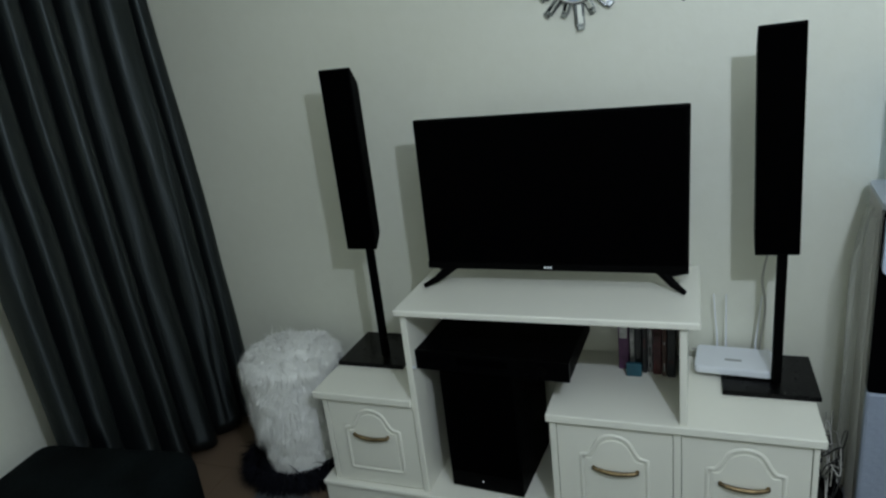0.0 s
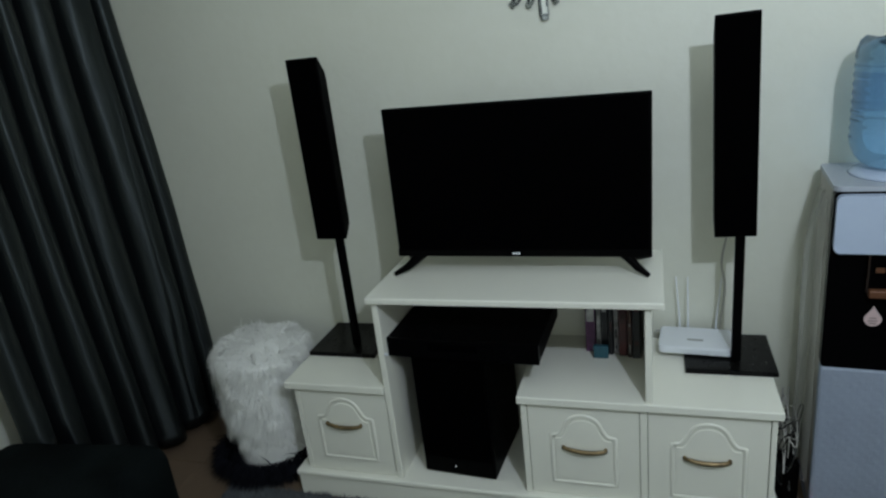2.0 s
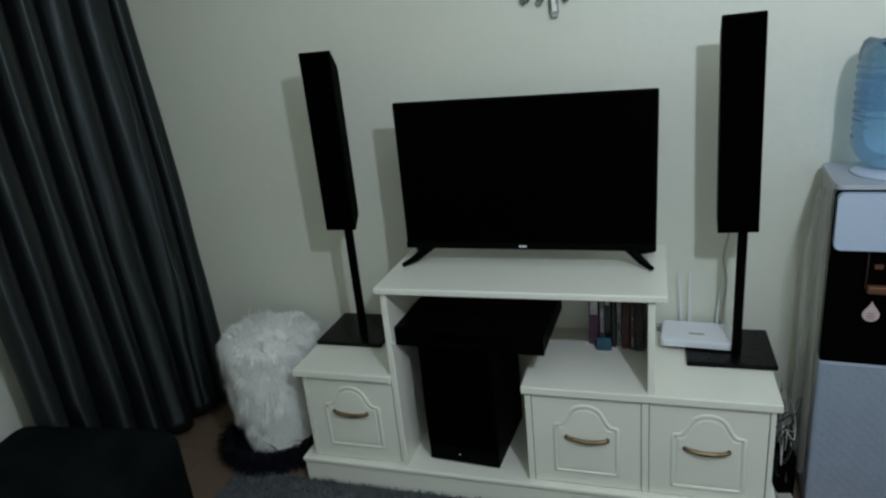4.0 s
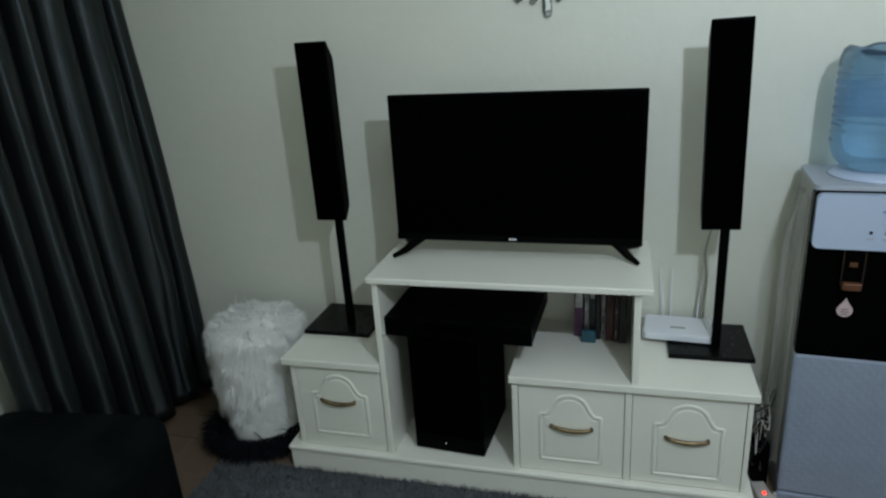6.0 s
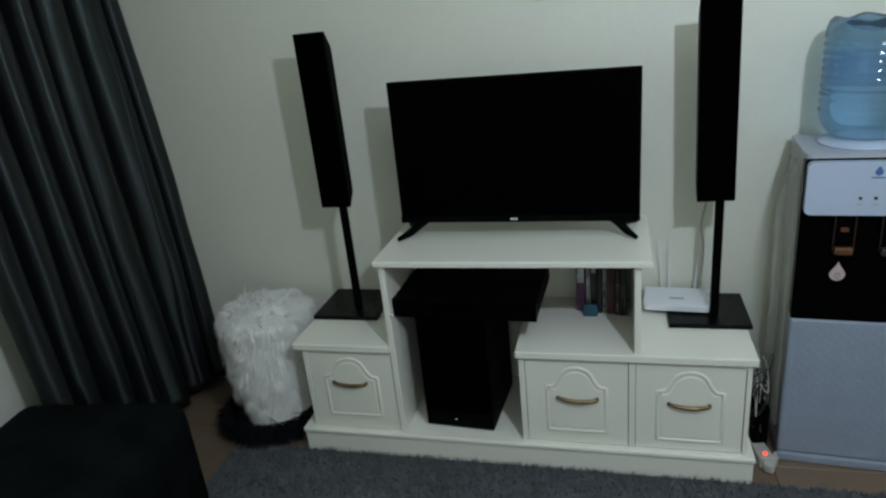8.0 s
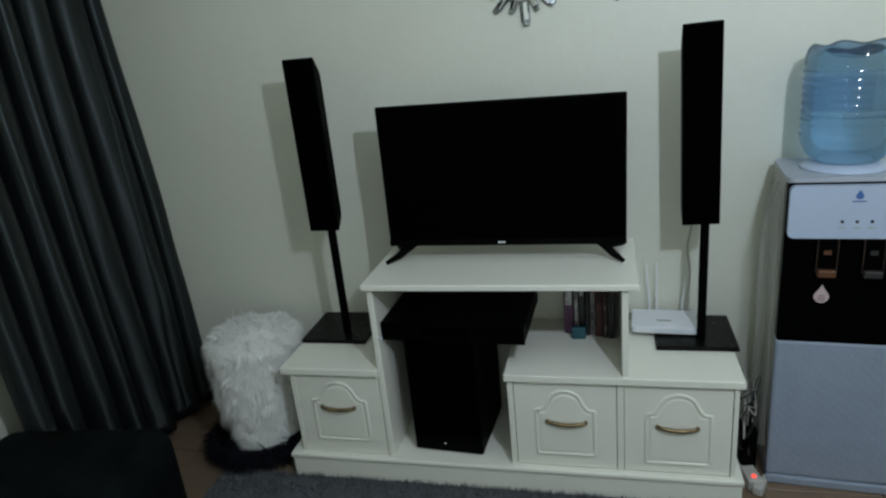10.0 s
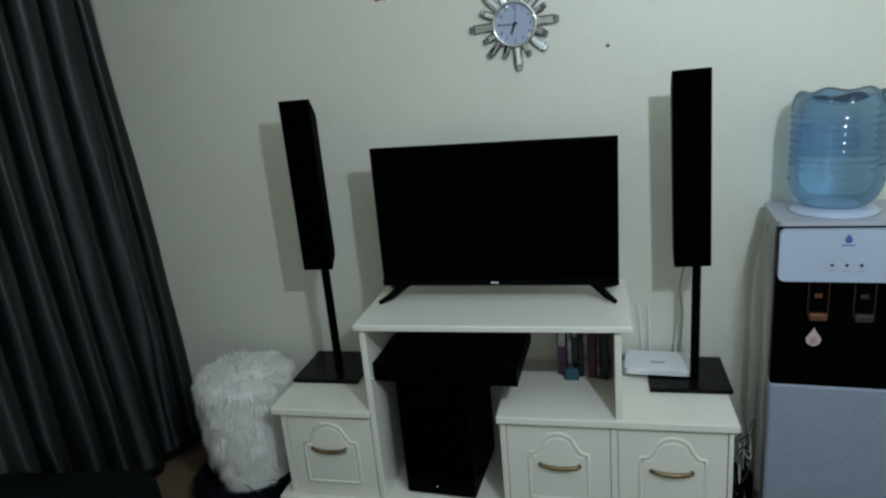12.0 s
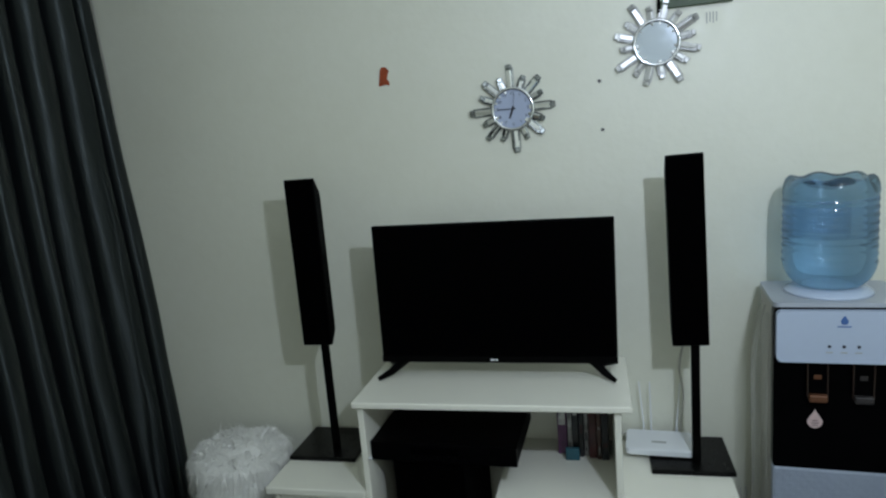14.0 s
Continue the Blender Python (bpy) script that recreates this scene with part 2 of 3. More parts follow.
def spun(profile, cx, cy, sides=48, wobble=None, bm=None, lift=None):
    """A turned body: profile is (radius, z)."""
    bm = bm or bmesh.new()
    rings = []
    for r, z in profile:
        rings.append([bm.verts.new((cx + (r + (wobble(a, r, z) if wobble else 0)) * math.cos(a), cy + (r + (wobble(a, r, z) if wobble else 0)) * math.sin(a), z + (lift(a, r, z) if lift else 0))) for a in (2 * math.pi * k / sides for k in range(sides))])
    for a, b in zip(rings, rings[1:]):
        for k in range(sides):
            bm.faces.new((a[k], a[(k + 1) % sides], b[(k + 1) % sides], b[k]))
    bm.faces.new(rings[0][::-1])
    bm.faces.new(rings[-1])
    bmesh.ops.recalc_face_normals(bm, faces=bm.faces)
    return bm


def blades(roots, rng, length, width, lean, droop, kinks=3, clump=0.0):
    """Tufts of hair: each root is (place, normal). Returns a bmesh of bent tapering strips."""
    verts, faces = [], []
    for p, n in roots:
        n = Vector(n)
        side = n.cross(Vector((rng.gauss(0, 1), rng.gauss(0, 1), rng.gauss(0, 1)))).normalized()
        tilt = clump * noise.noise_vector(Vector(p) * 26) + Vector((rng.gauss(0, lean), rng.gauss(0, lean), rng.gauss(0, lean)))
        ln, w = length * rng.uniform(0.55, 1.25), width * rng.uniform(0.6, 1.3)
        at, way, base = Vector(p), (n + tilt).normalized(), len(verts)
        for k in range(kinks + 1):
            ww = w * (1 - k / kinks)
            verts += [at - side * ww, at + side * ww] if k < kinks else [at]
            way = (way + Vector((0, 0, -droop)) + 0.25 * Vector((rng.gauss(0, lean), rng.gauss(0, lean), rng.gauss(0, lean)))).normalized()
            at = at + way * ln / kinks
        for k in range(kinks - 1):
            a = base + 2 * k
            faces.append((a, a + 1, a + 3, a + 2))
        a = base + 2 * (kinks - 1)
        faces.append((a, a + 1, a + 2))
    me = bpy.data.meshes.new("hair")
    me.from_pydata([tuple(v) for v in verts], [], faces)
    bm = bmesh.new()
    bm.from_mesh(me)
    bpy.data.meshes.remove(me)
    return bm


def words(text, size, at, material, parent, name="writing", rx=90, ry=0, rz=0):
    """Raised lettering, as a mesh."""
    c = bpy.data.curves.new(name, "FONT")
    c.body, c.size, c.align_x, c.align_y, c.extrude = text, size, "CENTER", "CENTER", 0.0004
    tmp = new(name, c)
    me = bpy.data.meshes.new_from_object(tmp.evaluated_get(bpy.context.evaluated_depsgraph_get()))
    bpy.data.objects.remove(tmp)
    me.materials.clear()
    me.materials.append(material)
    ob = new(name, me)
    ob.parent = parent
    ob.matrix_basis = pose(*at, rx, ry, rz)
    return ob


# ---- the room ----
def structure(name, bm, material, label):
    return tagged(part(name, bm, material), label, name.split("_")[0], kind="structure")


# East and south walls and ceiling are unseen; distances chosen for bounced lamp light.
X1, Y0 = 1.7, -1.7
structure("wall_north", box(WALL_X - 0.15, X1 + 0.15, WALL_Y, WALL_Y + 0.15, -0.1, CEIL), WALL, "cream painted plaster wall behind the television stand")
structure("wall_west", box(WALL_X - 0.15, WALL_X, Y0, WALL_Y, -0.1, CEIL), WALL, "cream painted plaster wall behind the curtain")
structure("wall_east", box(X1, X1 + 0.15, Y0, WALL_Y, -0.1, CEIL), WALL, "unseen cream painted side wall, set close for bounced light")
structure("wall_south", box(WALL_X - 0.15, X1 + 0.15, Y0 - 0.15, Y0, -0.1, CEIL), WALL, "unseen cream painted wall behind the viewer, set close for bounced light")
structure("ceiling", box(WALL_X - 0.15, X1 + 0.15, Y0 - 0.15, WALL_Y + 0.15, CEIL, CEIL + 0.1), CEILING, "unseen plain white ceiling, height set for bounced light")
floor = structure("floor", box(WALL_X, X1, Y0, WALL_Y, -0.1, -0.006), GROUT, "beige glazed floor tiles with dark joints")


# ---- television stand ----
stand = thing("tv_stand", "cream painted wooden stand with arched cabinet doors", "tv stand")
SY, SB = 1.575, 1.95  # cabinet face and back
part("plinth", box(-1.131, 0.311, 1.558, SB, 0.0, 0.078, 0.003), CREAM, stand)
part("plinth_board", box(-1.135, 0.315, 1.552, SB, 0.078, 0.095, 0.005), CREAM, stand)
part("side_panel", box(-1.095, -1.077, SY, SB, 0.095, 0.400, 0.002), CREAM, stand)
part("upright", box(-0.780, -0.760, SY - 0.006, SB, 0.095, 0.6995, 0.003), CREAM, stand)
part("side_panel", box(-0.368, -0.350, SY - 0.004, SB, 0.095, 0.400, 0.002), CREAM, stand)
part("side_panel", box(-0.043, -0.024, SY - 0.004, SB, 0.095, 0.400, 0.002), CREAM, stand)
part("side_panel", box(0.2785, 0.292, SY - 0.004, SB, 0.095, 0.400, 0.002), CREAM, stand)
part("upright", box(-0.028, -0.009, SY - 0.006, SB, 0.424, 0.6995, 0.003), CREAM, stand)
part("cabinet_top", box(-1.118, -0.780, 1.560, SB, 0.400, 0.424, 0.0035), CREAM, stand)
part("cabinet_top", box(-0.376, 0.305, 1.560, SB, 0.400, 0.424, 0.0035), CREAM, stand)
part("top_shelf", box(-0.792, 0.021, 1.556, SB + 0.004, 0.6995, 0.719, 0.004), CREAM, stand)
part("back_panel", box(-1.09, 0.29, SB, SB + 0.008, 0.05, 0.40), CREAM, stand)
part("back_panel", box(-0.778, -0.010, SB, SB + 0.008, 0.40, 0.698), CREAM, stand)


def cathedral(x0, x1, z0, zs, zt, n=14):
    """A door panel's outline, with shoulders and a domed head."""
    w = x1 - x0
    out = [(x1, z0), (x1, zs)]
    for k in range(n * 2 + 1):
        u = 1 - 2 * k / (2 * n)
        f = 0.35 + 0.65 * math.sqrt(1 - (abs(u) / 0.62) ** 2) if abs(u) < 0.55 else 0.65 * max(0, 1 - (abs(u) - 0.55) / 0.36) ** 1.7
        out.append(((x0 + x1) / 2 + u * w / 2 * 0.92, zs + (zt - zs) * f))
    return out + [(x0, zs), (x0, z0)]


def cabinet_door(x0, x1, px0, px1, pz0, hx0, hx1, hz, label=""):
    door = part("door", box(x0, x1, SY, SY + 0.018, 0.0975, 0.3985, 0.002), CREAM, stand, label)
    line = cathedral(px0, px1, pz0, 0.300, 0.366)
    fine = []
    for (a, b), (c, d) in zip(line, line[1:] + line[:1]):
        steps = max(1, int(math.hypot(c - a, d - b) / 0.02))
        fine += [(a + (c - a) * k / steps, SY, b + (d - b) * k / steps) for k in range(steps)]
    part("moulding", tube(fine, 0.0060, 8, closed=True, squash=0.62), CREAM, door, smooth=True)
    inner = cathedral(px0 + 0.012, px1 - 0.012, pz0 + 0.012, 0.290, 0.352)
    part("raised_panel", prism(inner, SY - 0.003, SY + 0.004), CREAM, door)
    n, pts, rad = 14, [], []
    for k in range(n + 1):
        u = k / n
        pts.append((hx0 + (hx1 - hx0) * u, SY - 0.006 - 0.010 * math.sin(math.pi * u) ** 0.5, hz + 0.005 - 0.003 * u - 0.006 * math.sin(math.pi * u)))
        rad.append(0.0052 + 0.0016 * math.sin(math.pi * u))
    part("handle", tube(pts, rad, 8), GOLD, door, "worn gilt bow handle", smooth=True)
    for hx in (hx0 + 0.003, hx1 - 0.003):
        part("handle_post", tube([(hx, SY - 0.010, hz + 0.004), (hx, SY + 0.004, hz + 0.004)], 0.0055, 8), GOLD, door)


cabinet_door(-1.076, -0.782, -1.024, -0.840, 0.150, -0.996, -0.876, 0.275)
cabinet_door(-0.3485, -0.0445, -0.284, -0.109, 0.142, -0.254, -0.132, 0.260)
cabinet_door(-0.0225, 0.277, 0.040, 0.221, 0.131, 0.068, 0.186, 0.258)
part("shelf_pin", tube([(-0.756, 1.567, 0.537), (-0.748, 1.564, 0.537)], 0.0045, 8), WHITEP, stand, "small bright metal shelf pin")

# ---- television ----
tv = thing("television", "black flat television with splayed plastic feet", "television")
part("cabinet", box(-0.742, -0.006, 1.748, 1.766, 0.775, 1.2155, 0.003), BLACK, tv)
part("back_cover", box(-0.69, -0.06, 1.764, 1.815, 0.80, 1.06, 0.015), BLACK, tv)
part("screen", box(-0.731, -0.016, 1.7445, 1.7485, 0.797, 1.209), SCREEN, tv, "unlit dark screen")
part("lower_bezel", box(-0.742, -0.006, 1.742, 1.749, 0.774, 0.795, 0.002), BLACK, tv)
for k in range(3):
    part("badge", box(-0.389 + 0.008 * k, -0.3828 + 0.008 * k, 1.7405, 1.7425, 0.781, 0.7875, 0.001), WHITEP, tv, "pale maker's badge")
for o in tv.children:
    o.matrix_basis = pose(-0.3735, 1.76, 0.995, 0, 0.45, 0) @ pose(0.3735, -1.76, -0.9935)
for s, xa, xb in ((-1, -0.665, -0.762), (1, -0.094, -0.014)):
    foot = tube([(xa, 1.765, 0.782), (xa + s * 0.02, 1.760, 0.770), (xa + (xb - xa) * 0.6, 1.752, 0.740), (xb - s * 0.003, 1.728, 0.7255)], [0.013, 0.0145, 0.0115, 0.0065], 8)
    tube([(xa + s * 0.015, 1.775, 0.775), (xa + (xb - xa) * 0.6, 1.83, 0.742), (xb, 1.885, 0.7255)], [0.011, 0.0095, 0.0065], 8, bm=foot)
    part("foot", foot, BLACK, tv, smooth=True)


# ---- column loudspeakers ----
def speaker(name_label, cx, tilt, lean, off, low, high):
    sp = thing("column_speaker", name_label, "loudspeaker", "pair of column speakers", at=(cx, 0, 0))
    prof = [(1.764, low), (1.764, high), (1.772, high + 0.001), (1.806, high - 0.045), (1.809, high - 0.067), (1.809, low + 0.061), (1.806, low + 0.039), (1.772, low - 0.001)]
    bm = prism(prof, -0.051, 0.051, axis="x")
    bmesh.ops.bevel(bm, geom=list(bm.edges), offset=0.002, segments=1, affect="EDGES")
    for p in (part("cabinet", bm, BLACK, sp), part("grille", box(-0.049, 0.049, 1.7605, 1.7645, low + 0.005, high - 0.005, 0.0015, 1), MATTE, sp, "black cloth grille")):
        p.matrix_basis = pose(0, 0, 0.83, 0, lean, 0) @ pose(0, 0, -0.83)
    part("pole", box(off - 0.0122, off + 0.0122, 1.790, 1.812, 0.438, 0.838, 0.004), BLACK, sp)
    part("base_plate", box(-0.121 + tilt, 0.118 + tilt, 1.735, 1.964, 0.4242, 0.4385, 0.003), GLOSSB, sp, "glossy black base plate")
    return sp


speaker("tall slim black column speaker on the low cabinet beside the pouffe", -0.974, -0.021, 0.0, 0.0085, 0.829, 1.381)
speaker("tall slim black column speaker beside the white router", 0.200, 0.0, -1.1, 0.016, 0.820, 1.377)

# ---- receiver and subwoofer ----
sub = thing("subwoofer", "black box subwoofer inside the open bay of the stand", "subwoofer", at=(-0.583, 1.607, 0.0952), rz=-4)
part("cabinet", box(-0.115, 0.118, 0, 0.285, 0.006, 0.415, 0.004), BLACK, sub)
part("grille", box(-0.111, 0.111, -0.008, 0.001, 0.07, 0.408, 0.003), MATTE, sub, "black cloth front grille")
part("indicator", box(-0.011, -0.0095, -0.0025, 0.001, 0.0345, 0.038, 0.0004), WHITELED, sub, "small white power light")
for fx in (-0.09, 0.09):
    for fy in (0.03, 0.25):
        part("foot", tube([(fx, fy, 0), (fx, fy, 0.008)], 0.014, 10), BLACK, sub)
rec = thing("av_receiver", "wide flat black receiver resting on the subwoofer", "receiver", at=(-0.530, 1.590, 0.5104), rz=-2)
part("case", box(-0.231, 0.223, 0.012, 0.32, 0.004, 0.064, 0.003), BLACK, rec)
part("front_panel", box(-0.2325, 0.2245, 0, 0.013, 0.003, 0.065, 0.003), BLACKG, rec, "glossy black front")
part("volume_knob", tube([(0.15, -0.010, 0.034), (0.15, 0.002, 0.034)], 0.013, 16), BLACK, rec)
part("display", box(-0.10, 0.05, -0.0015, 0.001, 0.030, 0.052), SCREEN, rec)
for fx in (-0.10, 0.08):
    for fy in (0.06, 0.24):
        part("foot", tube([(fx, fy, 0), (fx, fy, 0.006)], 0.012, 10), BLACK, rec)

# ---- water dispenser and bottle ----
disp = thing("water_dispenser", "white and black floor-standing water dispenser with two taps", "water dispenser", at=(0.402, 1.690, 0), rz=-4.5)
DX0, DX1, DY0, DY1 = 0.0, 0.328, 0.0, 0.245
part("body", box(DX0 + 0.004, DX1 - 0.004, DY0 + 0.03, DY1, 0.012, 0.956, 0.008), SIDE, disp, "grey enamelled casing")
part("top_cover", prism(rounded(DX0, DX1, DY0 + 0.002, DY1 + 0.003, 0.02), 0.953, 0.966, axis="z"), TOPC, disp)
part("base", box(DX0, DX1, DY0 - 0.008, DY1, 0.0, 0.030, 0.006), GREYP, disp)
part("lower_door", box(DX0, DX1, DY0 - 0.004, DY0 + 0.032, 0.032, 0.492, 0.008), GREYP, disp, "pale bluish grey textured lower door")
bm = prism(rounded(DX0, DX1, 0.489, 0.954, 0.012), DY0, DY0 + 0.032)
part("black_front", bm, BLACKG, disp, "glossy black front with tap recess")
part("control_panel", prism(rounded(DX0 + 0.004, DX1 - 0.004, 0.807, 0.949, 0.016), DY0 - 0.022, DY0 + 0.004), PANEL, disp, "glossy white control panel")
ctr = (DX0 + DX1) / 2
drop = part("logo", prism([(ctr + 0.009 * math.cos(a), 0.923 + 0.009 * math.sin(a) + (0.005 if 1.2 < a < 1.9 else 0)) for a in (2 * math.pi * k / 20 for k in range(20))], DY0 - 0.0232, DY0 - 0.021), BLUEINK, disp, "round blue emblem")
part("logo_bar", box(ctr - 0.016, ctr + 0.016, DY0 - 0.0232, DY0 - 0.021, 0.907, 0.910), BLUEINK, disp)
for k in (-1, 0, 1):
    bx = ctr + 0.034 * k
    part("button", tube([(bx, DY0 - 0.024, 0.854), (bx, DY0 - 0.021, 0.854)], 0.0042, 10), INK, disp)
    part("caption_bar", box(bx - 0.008, bx + 0.008, DY0 - 0.0230, DY0 - 0.021, 0.836, 0.839), GREYBAR, disp)
for tx, m, lab in ((ctr - 0.058, ORANGE, "copper-coloured hot tap"), (ctr + 0.050, SILVER, "dull silver cold tap")):
    tap = part("tap", box(tx - 0.025, tx + 0.025, DY0 - 0.014, DY0 + 0.002, 0.699, 0.807, 0.005), BLACKG, disp, lab)
    part("tap_lever", box(tx - 0.022, tx + 0.022, DY0 - 0.030, DY0 - 0.012, 0.697, 0.718, 0.004), m, tap)
    part("tap_frame", box(tx - 0.026, tx - 0.022, DY0 - 0.0165, DY0 - 0.012, 0.706, 0.807, 0.001), TAPDARK, tap)
    part("tap_frame", box(tx + 0.022, tx + 0.026, DY0 - 0.0165, DY0 - 0.012, 0.706, 0.807, 0.001), TAPDARK, tap)
    part("tap_mark", box(tx - 0.009, tx + 0.009, DY0 - 0.0155, DY0 - 0.0135, 0.759, 0.771), m, tap)
dx, dz = ctr - 0.060, 0.631
sticker = [(dx + 0.019 * math.sin(a) * (1 if a <= math.pi else 1), dz - 0.019 * math.cos(a)) for a in (2 * math.pi * k / 24 for k in range(24))]
sticker = [(x, z) if z < dz + 0.008 else (dx + (x - dx) * max(0.05, 1 - (z - dz - 0.008) / 0.012), z + (z - dz - 0.008) * 1.6) for x, z in sticker]
stick = part("drop_sticker", prism(sticker, DY0 - 0.0015, DY0 + 0.001), PINK, disp, "pale pink drop-shaped sticker")
for k, half in enumerate((0.007, 0.010, 0.007)):
    part("sticker_bar", box(dx - half, dx + half, DY0 - 0.0022, DY0 - 0.0012, dz + 0.002 - 0.007 * k, dz + 0.0035 - 0.007 * k), TAPDARK, stick)

bottle = thing("water_bottle", "clear blue ribbed water bottle upside down on the dispenser", "water bottle")
BX, BY = 0.571, 1.812
part("neck_seat", spun([(0.113, 0.9665), (0.109, 0.972), (0.092, 0.981), (0.06, 0.986)], BX, BY, 40), PANEL, bottle, "white plastic bottle seat", smooth=True)
prof = [(0.05, 0.984), (0.074, 0.986), (0.091, 0.996), (0.103, 1.011), (0.1115, 1.030), (0.1155, 1.046)]
for k in range(57):
    z = 1.050 + 0.0034 * k
    prof.append((0.1160 + 0.0014 * math.sin(2 * math.pi * (z - 1.05) / 0.0212), z))
prof += [(0.1168, 1.246), (0.1145, 1.262), (0.108, 1.279), (0.097, 1.288), (0.083, 1.285), (0.057, 1.262), (0.02, 1.252)]
part("shell", spun(prof, BX, BY, 72, lambda a, r, z: 0.003 * math.cos(6 * a + 3.0) * max(0, (z - 1.225) / 0.06) if r > 0.06 else 0,
                    lift=lambda a, r, z: 0.0045 * math.cos(6 * a + 3.0) * min(1, max(0, (z - 1.235) / 0.04)) if r > 0.06 else 0), BOTTLE, bottle, smooth=True)
bm = bmesh.new()
rows = []
for z in (1.100, 1.150, 1.200):
    rows.append([bm.verts.new((BX + 0.1135 * math.cos(radians(d)), BY + 0.1135 * math.sin(radians(d)), z)) for d in range(44, 160, 4)])
for lo, hi in zip(rows, rows[1:]):
    for k in range(len(lo) - 1):
        bm.faces.new((lo[k], lo[k + 1], hi[k + 1], hi[k]))
bmesh.ops.solidify(bm, geom=list(bm.faces), thickness=0.0006)
part("paper_label", bm, film("blue bottle label", (0.07, 0.20, 0.42), 0.30), bottle, "blue label seen through the bottle", smooth=True)

# ---- curtain ----
CY0, CY1, CZ1 = 1.178, 1.925, 2.5


def curtain_mesh():
    bm = bmesh.new()
    ridges = (-0.11, 0.047, 0.203, 0.371, 0.518, 0.680, 0.862, 0.956, 1.05)
    ny, nz = 240, 60
    grid = []
    for j in range(nz + 1):
        v = j / nz
        z = 0.045 + (CZ1 - 0.045) * v
        row = []
        for i in range(ny + 1):
            u = i / ny
            drift = 0.030 * (v - 0.3) * math.sin(7 * u + 3.6) + 0.008 * noise.noise((u * 4, v * 3, 7.7))
            ph = 2 * math.pi * float(np.interp(u + drift, ridges, range(len(ridges))))
            wave = 2.0 * (0.006 + math.cos(ph / 2) ** 2) ** 0.42 - 1.2 + 0.05 * math.sin(1.7 * ph + 5 * u + 2 * v)
            amp = 0.046 + 0.016 * min(1, max(0, 0.85 - u) / 0.15) + 0.008 * math.sin(7.3 * u + 1) + 0.010 * (1 - v) * math.sin(13 * u + 2)
            x = -1.815 + amp * wave + 0.014 * noise.noise((u * 5, v * 3, 3.1)) + 0.004 * noise.noise((u * 30, v * 9, 1.7))
            x += 0.055 * max(0, u - 0.82) / 0.18 * max(0, 0.6 - v) / 0.6 + 0.055 * (1 - v) ** 2
            y = CY0 + (CY1 - CY0) * u + 0.012 * math.sin(ph) + max(0, u - 0.6) / 0.4 * (0.042 * (1 - v) ** 1.5 + 0.050 * math.sin(math.pi * min(1, v / 0.85)) ** 0.7 + 0.010 * v)
            if z < 0.37 and y < 1.30:
                x += (-1.912 + 0.1 * (x + 1.8) - x) * min(1, (1.30 - y) / 0.03, (0.37 - z) / 0.03)
            row.append(bm.verts.new((x, y, z + 0.012 * math.sin(ph * 0.5) * (1 - v))))
        grid.append(row)
    for a, b in zip(grid, grid[1:]):
        for i in range(ny):
            bm.faces.new((a[i], a[i + 1], b[i + 1], b[i]))
    return bm


cur = part("curtain", curtain_mesh(), CURTAIN, smooth=True)
tagged(cur, "slate grey satin curtain hanging in deep folds to the floor", "curtain")
sol = cur.modifiers.new("thickness", "SOLIDIFY")
sol.thickness = 0.002

# ---- pouffe ----
rng = random.Random(11)
pouf = thing("fur_pouffe", "white long-haired fur pouffe with black fur skirt", "pouffe", at=(-1.312, 1.745, 0))


def pouf_r(z):
    return 0.112 + 0.046 * min(1, z / 0.25) if z < 0.43 else 0.158 * math.sqrt(max(0.0, 1 - ((z - 0.43) / 0.06) ** 2))


core = [(pouf_r(z), z) for z in (0.03, 0.06, 0.12, 0.2, 0.3, 0.4, 0.43, 0.45, 0.47, 0.483)]
part("seat_core", spun(core, 0, 0, 48, lambda a, r, z: 0.012 * noise.noise((3 * math.cos(a), 3 * math.sin(a), 14 * z)) if r > 0.05 else 0), FUR, pouf, smooth=True)
roots = []
for k in range(60000):
    a = rng.uniform(0, 2 * math.pi)
    if k % 4:
        z = rng.uniform(0.055, 0.46)
        r = pouf_r(z) - 0.012 + 0.016 * noise.noise((3 * math.cos(a), 3 * math.sin(a), 14 * z))
        nz = 0.15 if z < 0.42 else 0.8
        roots.append(((r * math.cos(a), r * math.sin(a), z), Vector((math.cos(a), math.sin(a), nz)).normalized()))
    else:
        r = 0.155 * math.sqrt(rng.random())
        roots.append(((r * math.cos(a), r * math.sin(a), 0.43 + 0.055 * math.sqrt(max(0, 1 - (r / 0.158) ** 2))), (0.6 * math.cos(a) * r / 0.15, 0.6 * math.sin(a) * r / 0.15, 1)))
part("white_fur", blades(roots, rng, 0.052, 0.0021, 0.22, 0.70, 4, clump=1.7), FUR, pouf)
part("base_core", spun([(0.16, 0.0), (0.180, 0.02), (0.14, 0.055)], -0.02, -0.015, 32), FURB, pouf, smooth=True)
roots = []
for k in range(5000):
    a, z = rng.uniform(0, 2 * math.pi), rng.uniform(0.02, 0.085)
    roots.append(((0.170 * math.cos(a) - 0.028, 0.170 * math.sin(a) - 0.015, z), Vector((math.cos(a), math.sin(a), 0.25)).normalized()))
part("black_fur", blades(roots, rng, 0.058, 0.0024, 0.35, 0.3, clump=0.9), FURB, pouf, "black fur skirt round the foot")

